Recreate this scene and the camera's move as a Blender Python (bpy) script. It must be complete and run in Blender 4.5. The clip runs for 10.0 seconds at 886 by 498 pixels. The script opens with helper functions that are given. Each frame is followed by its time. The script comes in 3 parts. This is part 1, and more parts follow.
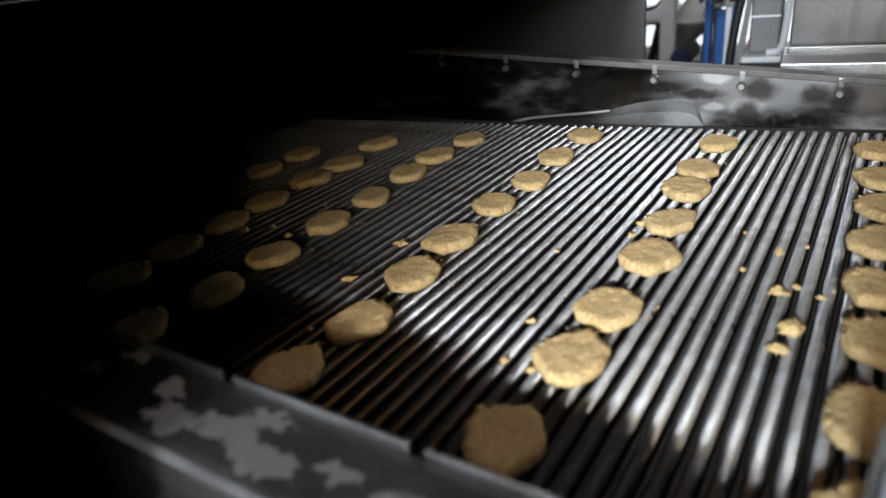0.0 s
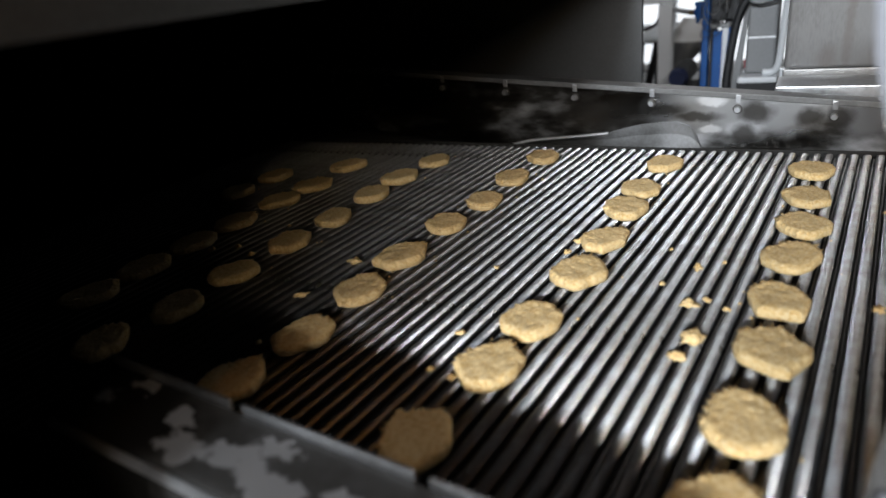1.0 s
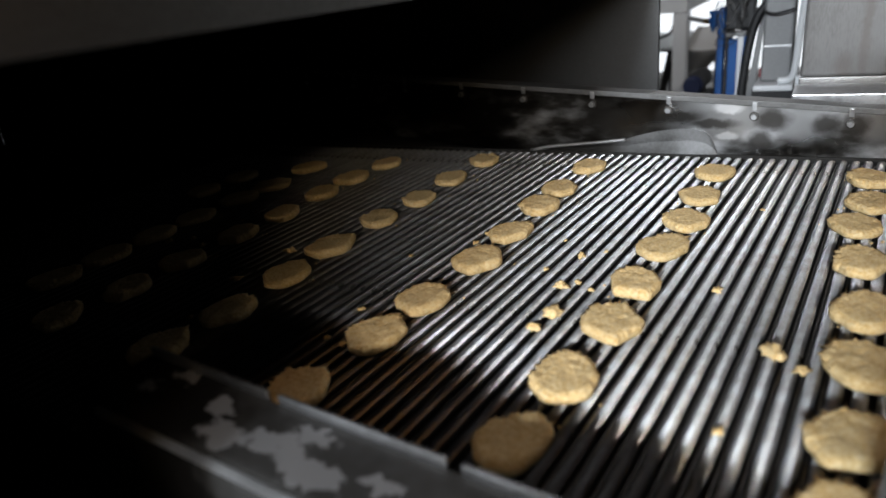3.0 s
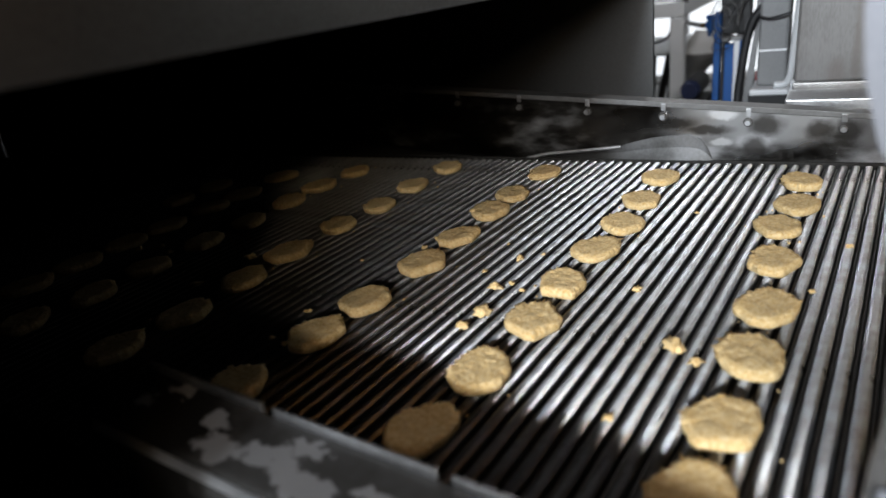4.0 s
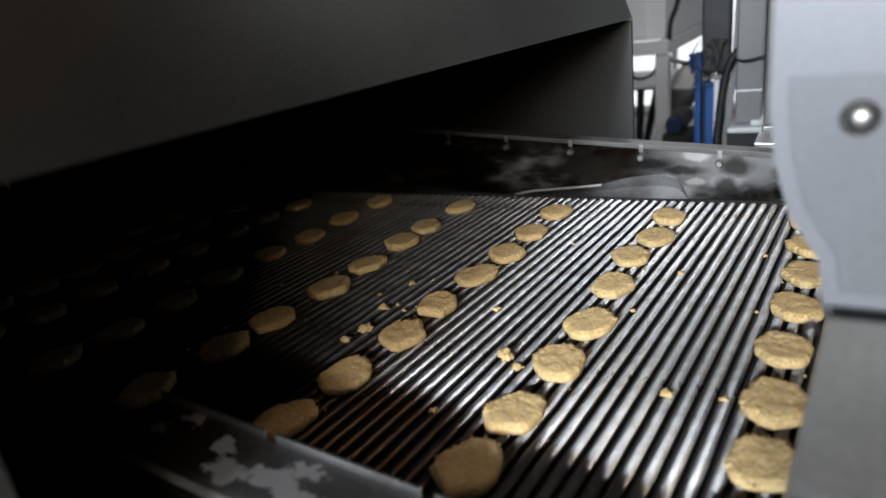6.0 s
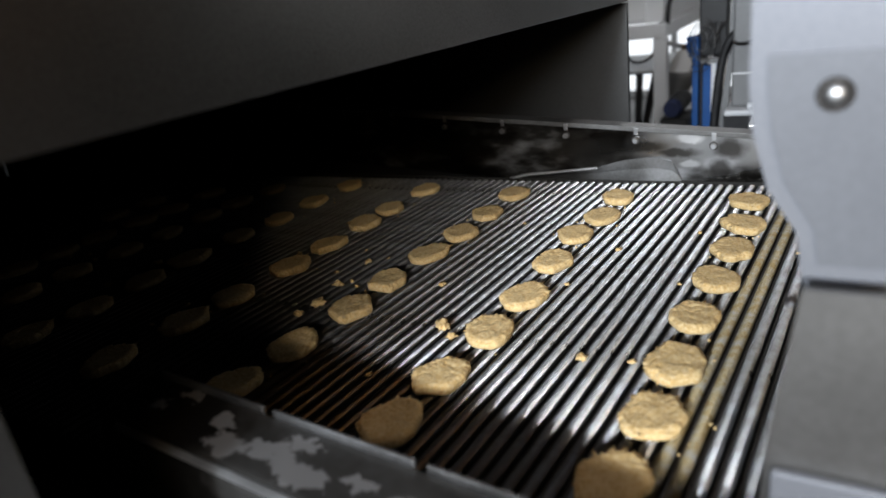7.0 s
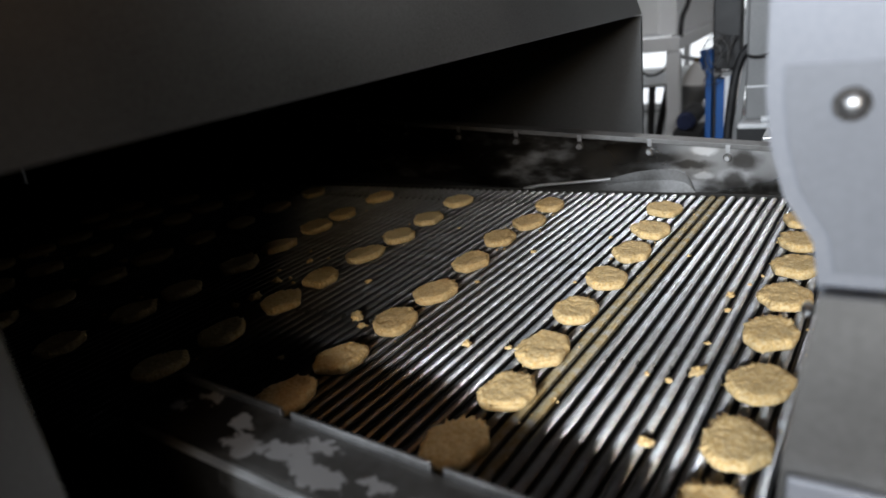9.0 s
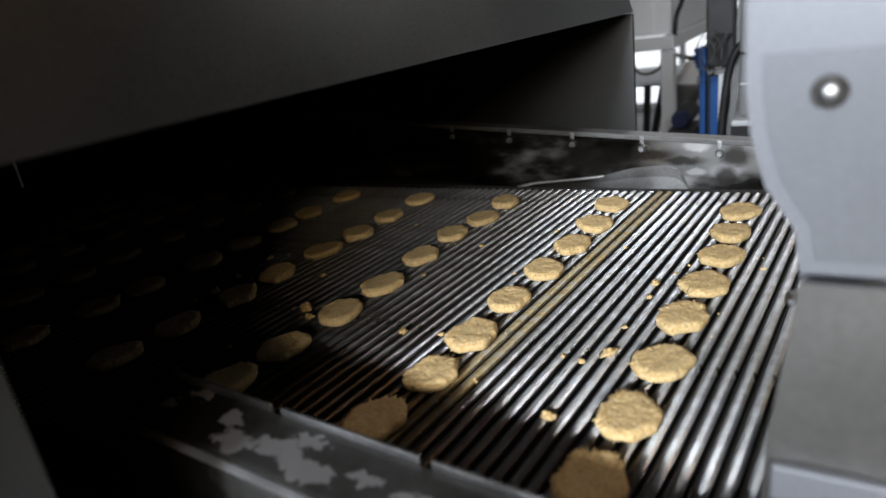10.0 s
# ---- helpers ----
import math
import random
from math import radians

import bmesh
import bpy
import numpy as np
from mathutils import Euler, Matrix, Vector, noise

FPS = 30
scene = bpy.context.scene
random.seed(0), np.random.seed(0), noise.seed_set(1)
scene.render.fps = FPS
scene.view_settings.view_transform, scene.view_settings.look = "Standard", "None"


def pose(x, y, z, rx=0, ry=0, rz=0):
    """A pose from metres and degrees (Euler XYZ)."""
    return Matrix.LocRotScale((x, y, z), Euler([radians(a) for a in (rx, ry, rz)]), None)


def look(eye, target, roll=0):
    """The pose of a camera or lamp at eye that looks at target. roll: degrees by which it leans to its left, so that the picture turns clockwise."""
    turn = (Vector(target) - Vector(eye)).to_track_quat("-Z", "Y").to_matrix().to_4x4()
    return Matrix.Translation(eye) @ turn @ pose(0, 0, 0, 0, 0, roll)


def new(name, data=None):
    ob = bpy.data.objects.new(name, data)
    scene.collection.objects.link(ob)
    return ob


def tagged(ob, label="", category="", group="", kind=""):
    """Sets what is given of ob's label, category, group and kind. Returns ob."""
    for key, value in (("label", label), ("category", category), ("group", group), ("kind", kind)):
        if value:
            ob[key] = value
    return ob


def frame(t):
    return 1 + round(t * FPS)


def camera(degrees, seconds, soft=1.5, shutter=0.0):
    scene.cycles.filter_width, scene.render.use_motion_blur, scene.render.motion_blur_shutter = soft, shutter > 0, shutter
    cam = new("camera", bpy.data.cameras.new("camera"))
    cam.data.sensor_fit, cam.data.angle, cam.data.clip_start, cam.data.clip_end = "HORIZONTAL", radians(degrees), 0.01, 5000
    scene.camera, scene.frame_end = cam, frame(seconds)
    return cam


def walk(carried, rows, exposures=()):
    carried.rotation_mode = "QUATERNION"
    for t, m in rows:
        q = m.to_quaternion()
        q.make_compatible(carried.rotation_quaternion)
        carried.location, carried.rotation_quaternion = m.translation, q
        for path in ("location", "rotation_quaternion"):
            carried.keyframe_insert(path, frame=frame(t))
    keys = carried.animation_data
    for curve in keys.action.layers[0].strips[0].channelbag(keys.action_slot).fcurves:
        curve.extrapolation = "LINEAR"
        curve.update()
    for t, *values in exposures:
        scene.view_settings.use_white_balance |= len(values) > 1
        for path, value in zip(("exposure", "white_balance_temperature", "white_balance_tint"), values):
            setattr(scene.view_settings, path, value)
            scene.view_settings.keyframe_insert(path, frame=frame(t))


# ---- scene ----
H = 0.95          # height of the belt's top over the floor
LEAN = 0.08       # how far the belt's coils lean from square
cam = camera(69.385, 10.0)
cam.data.dof.use_dof = True
cam.data.dof.focus_distance, cam.data.dof.aperture_fstop = 0.80, 3.8
walk(cam, [
    (0, look((0.2717, -0.1974, 1.2214), (-0.2051, 0.5760, 0.8037), -6.73)),
    (0.5, look((0.2725, -0.1997, 1.2276), (-0.2053, 0.5750, 0.8135), -7.07)),
    (1, look((0.2752, -0.2025, 1.2337), (-0.2064, 0.5801, 0.8392), -7.10)),
    (1.5, look((0.2767, -0.2092, 1.2382), (-0.2135, 0.5764, 0.8605), -7.04)),
    (2, look((0.2780, -0.2137, 1.2379), (-0.2098, 0.5728, 0.8593), -6.10)),
    (3.5, look((0.2715, -0.2251, 1.2357), (-0.2296, 0.5512, 0.8533), -7.58)),
    (4, look((0.2824, -0.2219, 1.2424), (-0.2191, 0.5580, 0.8678), -7.76)),
    (4.5, look((0.2881, -0.2186, 1.2430), (-0.2161, 0.5616, 0.8727), -8.05)),
    (5, look((0.2971, -0.2213, 1.2503), (-0.2007, 0.5686, 0.8923), -7.70)),
    (5.5, look((0.3075, -0.2376, 1.2671), (-0.1870, 0.5636, 0.9301), -7.39)),
    (6.8, look((0.3210, -0.2669, 1.2736), (-0.1829, 0.5224, 0.9228), -7.77)),
    (7, look((0.3240, -0.2617, 1.2696), (-0.1727, 0.5292, 0.9123), -7.88)),
    (7.5, look((0.3279, -0.2623, 1.2664), (-0.1734, 0.5257, 0.9090), -7.76)),
    (8, look((0.3264, -0.2665, 1.2715), (-0.1783, 0.5244, 0.9255), -7.29)),
    (8.5, look((0.3263, -0.2686, 1.2710), (-0.1793, 0.5228, 0.9274), -7.41)),
    (9, look((0.3230, -0.2705, 1.2689), (-0.1886, 0.5190, 0.9299), -7.54)),
    (9.5, look((0.3240, -0.2693, 1.2666), (-0.1875, 0.5224, 0.9328), -7.59)),
    (10, look((0.3312, -0.2699, 1.2635), (-0.1792, 0.5215, 0.9271), -8.09)),
])

# ---- world, lamps and exposure ----
world = bpy.data.worlds.new("world")
scene.world = world
world.use_nodes = True
world.node_tree.nodes["Background"].inputs[0].default_value = (0.8, 0.88, 1.0, 1)
world.node_tree.nodes["Background"].inputs[1].default_value = 0.25
scene.view_settings.exposure = -0.06


def area(name, eye, target, sx, sy, watts, colour):
    data = bpy.data.lights.new(name, "AREA")
    data.shape, data.size, data.size_y, data.energy, data.color = "RECTANGLE", sx, sy, watts, colour
    ob = new(name, data)
    ob.matrix_world = look(eye, target)
    return ob


# added fill lamps, unseen: amber for the shaded cookies, white for the background
FILL_LAMPS = [((0.55, 0.45, H + 1.75), 0.85, (1.0, 0.45, 0.10)), ((-0.6, 4.6, H + 2.0), 18.0, (0.95, 0.97, 1.0)), ((0.25, 2.0, H + 1.25), 5.0, (0.95, 0.97, 1.0))]
for eye, watts, tone in FILL_LAMPS:
    area("hall_lamp", (eye[0], eye[1], eye[2] - 0.03), (eye[0], eye[1], 0), 0.22, 1.3, watts, tone)
# light from an added, unseen high strip window in the wall behind the camera, warmer towards its far end
SX0, SX1, SZ0, SZ1 = -0.10, 3.0, 2.36, 2.54
area("window_light", (0.14, -3.98, 2.45), (0.2, 0.3, H), 0.46, SZ1 - SZ0, 190.0, (0.84, 0.92, 1.0))
area("window_light", (1.18, -3.98, 2.45), (0.2, 0.3, H), 1.60, SZ1 - SZ0, 140.0, (0.97, 0.97, 0.97))
area("window_light", (2.48, -3.98, 2.45), (0.0, 0.2, H), 0.96, SZ1 - SZ0, 36.0, (1.0, 0.80, 0.55))


# ---- materials ----
def nodes_of(m):
    m.use_nodes = True
    return m.node_tree.nodes, m.node_tree.links, m.node_tree.nodes["Principled BSDF"]


def material(name, colours, rough=(0.4, 0.6), metal=0.0, scale=40.0, fine=400.0, bump=0.2, depth=0.001, stretch=(1, 1, 1), spread=0.0, low=0.36, high=0.64):
    """Two scales of noise between the colours, a rough range and fine relief."""
    m = bpy.data.materials.new(name)
    nd, ln, bsdf = nodes_of(m)
    co = nd.new("ShaderNodeTexCoord")
    mp = nd.new("ShaderNodeMapping")
    mp.inputs["Scale"].default_value = stretch
    ln.new(co.outputs["Object"], mp.inputs[0])
    big, small = nd.new("ShaderNodeTexNoise"), nd.new("ShaderNodeTexNoise")
    for n, s in ((big, scale), (small, fine)):
        n.inputs["Scale"].default_value, n.inputs["Detail"].default_value = s, 5
        ln.new(mp.outputs[0], n.inputs["Vector"])
    mix = nd.new("ShaderNodeMath")
    mix.operation = "MULTIPLY_ADD"
    mix.inputs[1].default_value = 0.35
    ln.new(small.outputs[0], mix.inputs[0])
    half = nd.new("ShaderNodeMath")
    half.operation = "MULTIPLY"
    half.inputs[1].default_value = 0.65
    ln.new(big.outputs[0], half.inputs[0])
    ln.new(half.outputs[0], mix.inputs[2])
    ramp = nd.new("ShaderNodeValToRGB")
    cr = ramp.color_ramp
    cr.elements[0].position, cr.elements[1].position = low, high
    cr.elements[0].color, cr.elements[1].color = (*colours[0], 1), (*colours[-1], 1)
    for k, c in enumerate(colours[1:-1]):
        cr.elements.new(low + (high - low) * (k + 1) / (len(colours) - 1)).color = (*c, 1)
    ln.new(mix.outputs[0], ramp.inputs[0])
    colour = ramp.outputs[0]
    if spread:
        info = nd.new("ShaderNodeObjectInfo")
        rng = nd.new("ShaderNodeMapRange")
        rng.inputs["To Min"].default_value, rng.inputs["To Max"].default_value = 1 - spread, 1 + spread
        ln.new(info.outputs["Random"], rng.inputs[0])
        hs = nd.new("ShaderNodeHueSaturation")
        ln.new(rng.outputs[0], hs.inputs["Value"])
        ln.new(colour, hs.inputs["Color"])
        colour = hs.outputs[0]
    ln.new(colour, bsdf.inputs["Base Color"])
    rr = nd.new("ShaderNodeMapRange")
    rr.inputs["From Min"].default_value, rr.inputs["From Max"].default_value = 0.3, 0.7
    rr.inputs["To Min"].default_value, rr.inputs["To Max"].default_value = rough
    ln.new(big.outputs[0], rr.inputs[0])
    ln.new(rr.outputs[0], bsdf.inputs["Roughness"])
    bsdf.inputs["Metallic"].default_value = metal
    if bump:
        bp = nd.new("ShaderNodeBump")
        bp.inputs["Strength"].default_value, bp.inputs["Distance"].default_value = bump, depth
        ln.new(mix.outputs[0], bp.inputs["Height"])
        ln.new(bp.outputs[0], bsdf.inputs["Normal"])
    return m


def glow(name, colour, strength):
    m = bpy.data.materials.new(name)
    nd, ln, bsdf = nodes_of(m)
    bsdf.inputs["Base Color"].default_value = (*colour, 1)
    bsdf.inputs["Emission Color"].default_value = (*colour, 1)
    bsdf.inputs["Emission Strength"].default_value = strength
    return m


BELT = material("belt_steel", [(0.22, 0.213, 0.206), (0.29, 0.288, 0.29), (0.34, 0.35, 0.375)], (0.27, 0.34), 1.0, 60, 500, 0.15, 0.0005, spread=0.12)
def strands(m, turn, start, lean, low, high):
    """Light and shade of the wound strands put into the colour: bright slopes, dark grooves."""
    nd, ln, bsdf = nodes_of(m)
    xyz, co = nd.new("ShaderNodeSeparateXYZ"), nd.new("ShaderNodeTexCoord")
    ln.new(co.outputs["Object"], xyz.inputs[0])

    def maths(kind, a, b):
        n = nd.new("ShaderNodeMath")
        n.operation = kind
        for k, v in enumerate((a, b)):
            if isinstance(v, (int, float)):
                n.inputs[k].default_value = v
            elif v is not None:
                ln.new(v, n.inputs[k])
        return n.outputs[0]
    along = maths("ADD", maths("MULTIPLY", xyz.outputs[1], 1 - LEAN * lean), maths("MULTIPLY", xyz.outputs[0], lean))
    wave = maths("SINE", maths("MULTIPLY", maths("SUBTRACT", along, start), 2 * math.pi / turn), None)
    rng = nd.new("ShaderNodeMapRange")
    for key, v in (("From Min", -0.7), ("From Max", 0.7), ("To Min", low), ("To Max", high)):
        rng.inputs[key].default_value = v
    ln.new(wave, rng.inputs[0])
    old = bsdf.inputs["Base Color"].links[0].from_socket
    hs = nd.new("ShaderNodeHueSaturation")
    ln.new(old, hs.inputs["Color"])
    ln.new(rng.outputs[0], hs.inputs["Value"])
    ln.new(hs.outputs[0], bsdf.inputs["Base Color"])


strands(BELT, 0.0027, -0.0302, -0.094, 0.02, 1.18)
BELT_DIRTY = material("crumb_coated_steel", [(0.24, 0.16, 0.06), (0.32, 0.27, 0.17), (0.38, 0.37, 0.35)], (0.42, 0.6), 0.9, 90, 600, 0.5, 0.001, spread=0.08)
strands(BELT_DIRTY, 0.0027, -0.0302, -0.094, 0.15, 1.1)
ROD = material("rod_steel", [(0.05, 0.045, 0.04), (0.14, 0.135, 0.13)], (0.35, 0.6), 1.0, 60, 500, 0.1, 0.0005)
COOKIE = material("cookie_dough", [(0.68, 0.43, 0.15), (0.85, 0.62, 0.30), (0.90, 0.71, 0.42)], (0.8, 0.95), 0.0, 330, 1500, 0.7, 0.0011, spread=0.06)
STEEL = material("brushed_steel", [(0.30, 0.30, 0.30), (0.44, 0.44, 0.45), (0.55, 0.56, 0.58)], (0.28, 0.5), 1.0, 9, 160, 0.08, 0.0006, (1, 1, 1))
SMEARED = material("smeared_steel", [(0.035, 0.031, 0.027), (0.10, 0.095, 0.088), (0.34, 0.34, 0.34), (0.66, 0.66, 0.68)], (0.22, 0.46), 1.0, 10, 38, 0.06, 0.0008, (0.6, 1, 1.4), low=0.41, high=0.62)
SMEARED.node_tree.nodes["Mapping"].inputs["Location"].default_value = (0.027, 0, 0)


def darkened(m, middle, rate, least, most):
    """Steel made darker towards the oven, with an uneven edge."""
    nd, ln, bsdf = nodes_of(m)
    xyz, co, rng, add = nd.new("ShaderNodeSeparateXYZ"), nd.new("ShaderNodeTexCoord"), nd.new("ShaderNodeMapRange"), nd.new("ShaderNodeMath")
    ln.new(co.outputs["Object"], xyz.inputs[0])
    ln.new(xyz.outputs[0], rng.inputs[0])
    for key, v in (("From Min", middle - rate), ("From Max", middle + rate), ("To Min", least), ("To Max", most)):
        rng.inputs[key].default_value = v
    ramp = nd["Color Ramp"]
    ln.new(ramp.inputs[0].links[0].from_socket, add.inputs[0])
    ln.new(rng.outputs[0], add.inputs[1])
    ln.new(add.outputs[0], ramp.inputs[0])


darkened(SMEARED, 0.0, 0.14, -0.075, 0.055)


def islands(m, spots, size, colour, soft, ragged, grain, most=1.0):
    """Stains, rubbed places and other patches with an uneven outline: centres (x, y, z) and half widths (rx, ry, rz).
    """
    nd, ln, bsdf = nodes_of(m)

    def vec(kind, a, b):
        n = nd.new("ShaderNodeVectorMath")
        n.operation = kind
        for k, v in enumerate((a, b)):
            if isinstance(v, tuple):
                n.inputs[k].default_value = v
            elif v is not None:
                ln.new(v, n.inputs[k])
        return n
    co, rough = nd.new("ShaderNodeTexCoord"), nd.new("ShaderNodeTexNoise")
    rough.inputs["Scale"].default_value, rough.inputs["Detail"].default_value, rough.inputs["Roughness"].default_value = grain, 5, 0.65
    ln.new(co.outputs["Object"], rough.inputs["Vector"])
    shift = vec("MULTIPLY", vec("SUBTRACT", rough.outputs["Color"], (0.5, 0.5, 0.5)).outputs[0], (ragged, ragged, ragged))
    place = vec("ADD", co.outputs["Object"], shift.outputs[0]).outputs[0]
    nearest = None
    for (x, z), (rx, rz) in spots:
        at, wide = ((x, size, H + z), (1 / rx, 0.0, 1 / rz)) if size else ((x, z, 0.0), (1 / rx, 1 / rz, 0.0))
        d = vec("LENGTH", vec("MULTIPLY", vec("SUBTRACT", place, at).outputs[0], wide).outputs[0], None).outputs["Value"]
        if nearest is None:
            nearest = d
        else:
            low_of = nd.new("ShaderNodeMath")
            low_of.operation = "MINIMUM"
            ln.new(nearest, low_of.inputs[0])
            ln.new(d, low_of.inputs[1])
            nearest = low_of.outputs[0]
    rng = nd.new("ShaderNodeMapRange")
    rng.interpolation_type = "SMOOTHSTEP"
    for key, v in (("From Min", 1 - soft), ("From Max", 1 + soft), ("To Min", most), ("To Max", 0.0)):
        rng.inputs[key].default_value = v
    ln.new(nearest, rng.inputs["Value"])
    mix = nd.new("ShaderNodeMix")
    mix.data_type = "RGBA"
    old = bsdf.inputs["Base Color"].links[0].from_socket
    ln.new(rng.outputs[0], mix.inputs["Factor"])
    ln.new(old, mix.inputs[6])
    mix.inputs[7].default_value = (*colour, 1)
    ln.new(mix.outputs[2], bsdf.inputs["Base Color"])


# the far guide: dark patches round its bolts, brighter places between them
FACE = 0.8
islands(SMEARED, [((0.13, 0.058), (0.075, 0.030)), ((0.245, 0.045), (0.035, 0.026)), ((0.335, 0.05), (0.03, 0.03))], FACE, (0.40, 0.40, 0.405), 0.35, 0.022, 26)
islands(SMEARED, [((0.075, 0.056), (0.034, 0.010)), ((0.125, 0.046), (0.030, 0.007)), ((0.205, 0.050), (0.022, 0.016)), ((0.272, 0.045), (0.017, 0.014)), ((0.308, 0.043), (0.017, 0.013)), ((0.19, 0.018), (0.018, 0.016)), ((-0.02, 0.05), (0.06, 0.02))], FACE, (0.075, 0.07, 0.064), 0.45, 0.02, 34, 0.9)
islands(SMEARED, [((0.146, 0.068), (0.020, 0.008)), ((0.168, 0.076), (0.014, 0.005)), ((0.145, 0.027), (0.015, 0.006))], FACE, (0.82, 0.82, 0.83), 0.35, 0.012, 60)
HOOD = material("oven_sheet_steel", [(0.085, 0.082, 0.076), (0.14, 0.136, 0.129), (0.18, 0.177, 0.171)], (0.37, 0.46), 1.0, 2.2, 500, 0.015, 0.0003)
PATCHED = material("worn_patched_steel", [(0.045, 0.043, 0.041), (0.065, 0.063, 0.061), (0.08, 0.079, 0.078)], (0.36, 0.5), 0.6, 17, 120, 0.08, 0.0006)
# near black towards the oven, then bright islands where the steel is rubbed
islands(PATCHED, [((-0.115, -0.03), (0.095, 0.055)), ((-0.035, -0.066), (0.028, 0.012))], 0.0, (0.016, 0.015, 0.014), 0.15, 0.03, 60)
islands(PATCHED, [((-0.095, -0.024), (0.009, 0.005)), ((-0.080, -0.006), (0.011, 0.005)), ((-0.033, -0.020), (0.009, 0.011)), ((-0.014, -0.036), (0.017, 0.010)), ((0.020, -0.027), (0.020, 0.010)), ((0.036, -0.013), (0.013, 0.006)), ((0.052, -0.038), (0.022, 0.009)), ((0.092, -0.026), (0.012, 0.006)), ((0.135, -0.03), (0.02, 0.008)), ((0.21, -0.02), (0.018, 0.01))], 0.0, (0.33, 0.33, 0.34), 0.06, 0.034, 85)
# lit outer face below the fold, painted as a pale stripe
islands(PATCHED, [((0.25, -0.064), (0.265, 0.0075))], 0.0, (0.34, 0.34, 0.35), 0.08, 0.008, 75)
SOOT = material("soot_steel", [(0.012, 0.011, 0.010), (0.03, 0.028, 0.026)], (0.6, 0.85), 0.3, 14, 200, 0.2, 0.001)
DULL = material("dull_steel", [(0.20, 0.195, 0.19), (0.27, 0.265, 0.26)], (0.4, 0.55), 0.9, 6, 200, 0.05, 0.0004)
BRIGHT = material("bright_steel", [(0.68, 0.68, 0.69), (0.85, 0.85, 0.87)], (0.35, 0.5), 0.9, 30, 300, 0.1, 0.0004)
COVER = material("grey_cover_paint", [(0.19, 0.192, 0.196), (0.24, 0.242, 0.246)], (0.4, 0.55), 0.2, 7, 160, 0.06, 0.0004)
RIM = material("dull_rim_steel", [(0.16, 0.158, 0.155), (0.24, 0.24, 0.24)], (0.45, 0.6), 0.8, 30, 220, 0.1, 0.0004)
STRIP = material("brushed_strip_steel", [(0.17, 0.168, 0.165), (0.23, 0.23, 0.23), (0.28, 0.28, 0.285)], (0.34, 0.48), 1.0, 18, 220, 0.08, 0.0005)
islands(STRIP, [((-0.09, 0.0), (0.09, 0.03))], FACE, (0.05, 0.047, 0.043), 0.35, 0.02, 40, 0.9)
PAINT = material("pale_grey_paint", [(0.72, 0.73, 0.75), (0.80, 0.81, 0.83)], (0.4, 0.55), 0.0, 6, 200, 0.05, 0.0004)
PLATE = material("matt_steel_plate", [(0.21, 0.22, 0.25), (0.26, 0.27, 0.30)], (0.45, 0.6), 0.4, 5, 260, 0.05, 0.0004)
PLATE_DULL = material("dulled_steel_plate", [(0.175, 0.183, 0.205), (0.21, 0.22, 0.245)], (0.45, 0.6), 0.4, 5, 260, 0.05, 0.0004)
STAINED = material("stained_cover_sheet", [(0.115, 0.113, 0.112), (0.15, 0.149, 0.15), (0.165, 0.165, 0.167)], (0.4, 0.55), 0.2, 9, 160, 0.06, 0.0004, (2.5, 1, 0.6))
islands(STAINED, [((0.31, 0.16), (0.006, 0.08)), ((0.285, 0.10), (0.012, 0.02)), ((0.345, 0.14), (0.005, 0.05))], 0.93, (0.10, 0.085, 0.075), 0.7, 0.02, 30, 0.55)
SIDE_STEEL = material("dark_side_steel", [(0.085, 0.085, 0.085), (0.11, 0.11, 0.11)], (0.42, 0.5), 0.9, 3, 300, 0.03, 0.0004)
BLUE = material("blue_paint", [(0.0, 0.06, 0.24), (0.002, 0.095, 0.35)], (0.5, 0.65), 0.0, 12, 200, 0.05, 0.0004)
BLACK = material("black_rubber", [(0.008, 0.008, 0.009), (0.02, 0.02, 0.022)], (0.4, 0.6), 0.0, 30, 300, 0.1, 0.0005)
WHITE = material("white_enamel", [(0.74, 0.76, 0.78), (0.82, 0.83, 0.84)], (0.35, 0.5), 0.0, 8, 200, 0.03, 0.0004)
FLOOR = material("worn_concrete", [(0.06, 0.058, 0.056), (0.09, 0.088, 0.085), (0.12, 0.118, 0.115)], (0.5, 0.8), 0.0, 2.5, 60, 0.3, 0.002)
WALL = material("hall_plaster", [(0.34, 0.345, 0.35), (0.40, 0.405, 0.41)], (0.7, 0.9), 0.0, 1.2, 40, 0.2, 0.002)
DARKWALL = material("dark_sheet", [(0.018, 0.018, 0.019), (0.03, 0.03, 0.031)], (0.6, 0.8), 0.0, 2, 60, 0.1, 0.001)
DEEPBLUE = material("dark_blue_paint", [(0.004, 0.010, 0.05), (0.008, 0.02, 0.08)], (0.4, 0.6), 0.0, 20, 200, 0.05, 0.0004)
BRASS = material("tarnished_brass", [(0.16, 0.10, 0.04), (0.30, 0.20, 0.09)], (0.35, 0.55), 0.9, 40, 300, 0.1, 0.0004)
RED = material("red_plastic", [(0.4, 0.02, 0.03), (0.5, 0.03, 0.04)], (0.4, 0.5))
TUBE = glow("lamp_tube", (0.93, 0.97, 1.0), 1.5)
WARM_TUBE = glow("warm_lamp_tube", (1.0, 0.5, 0.14), 1.2)
DAY = glow("daylight", (0.92, 0.96, 1.0), 1.15)


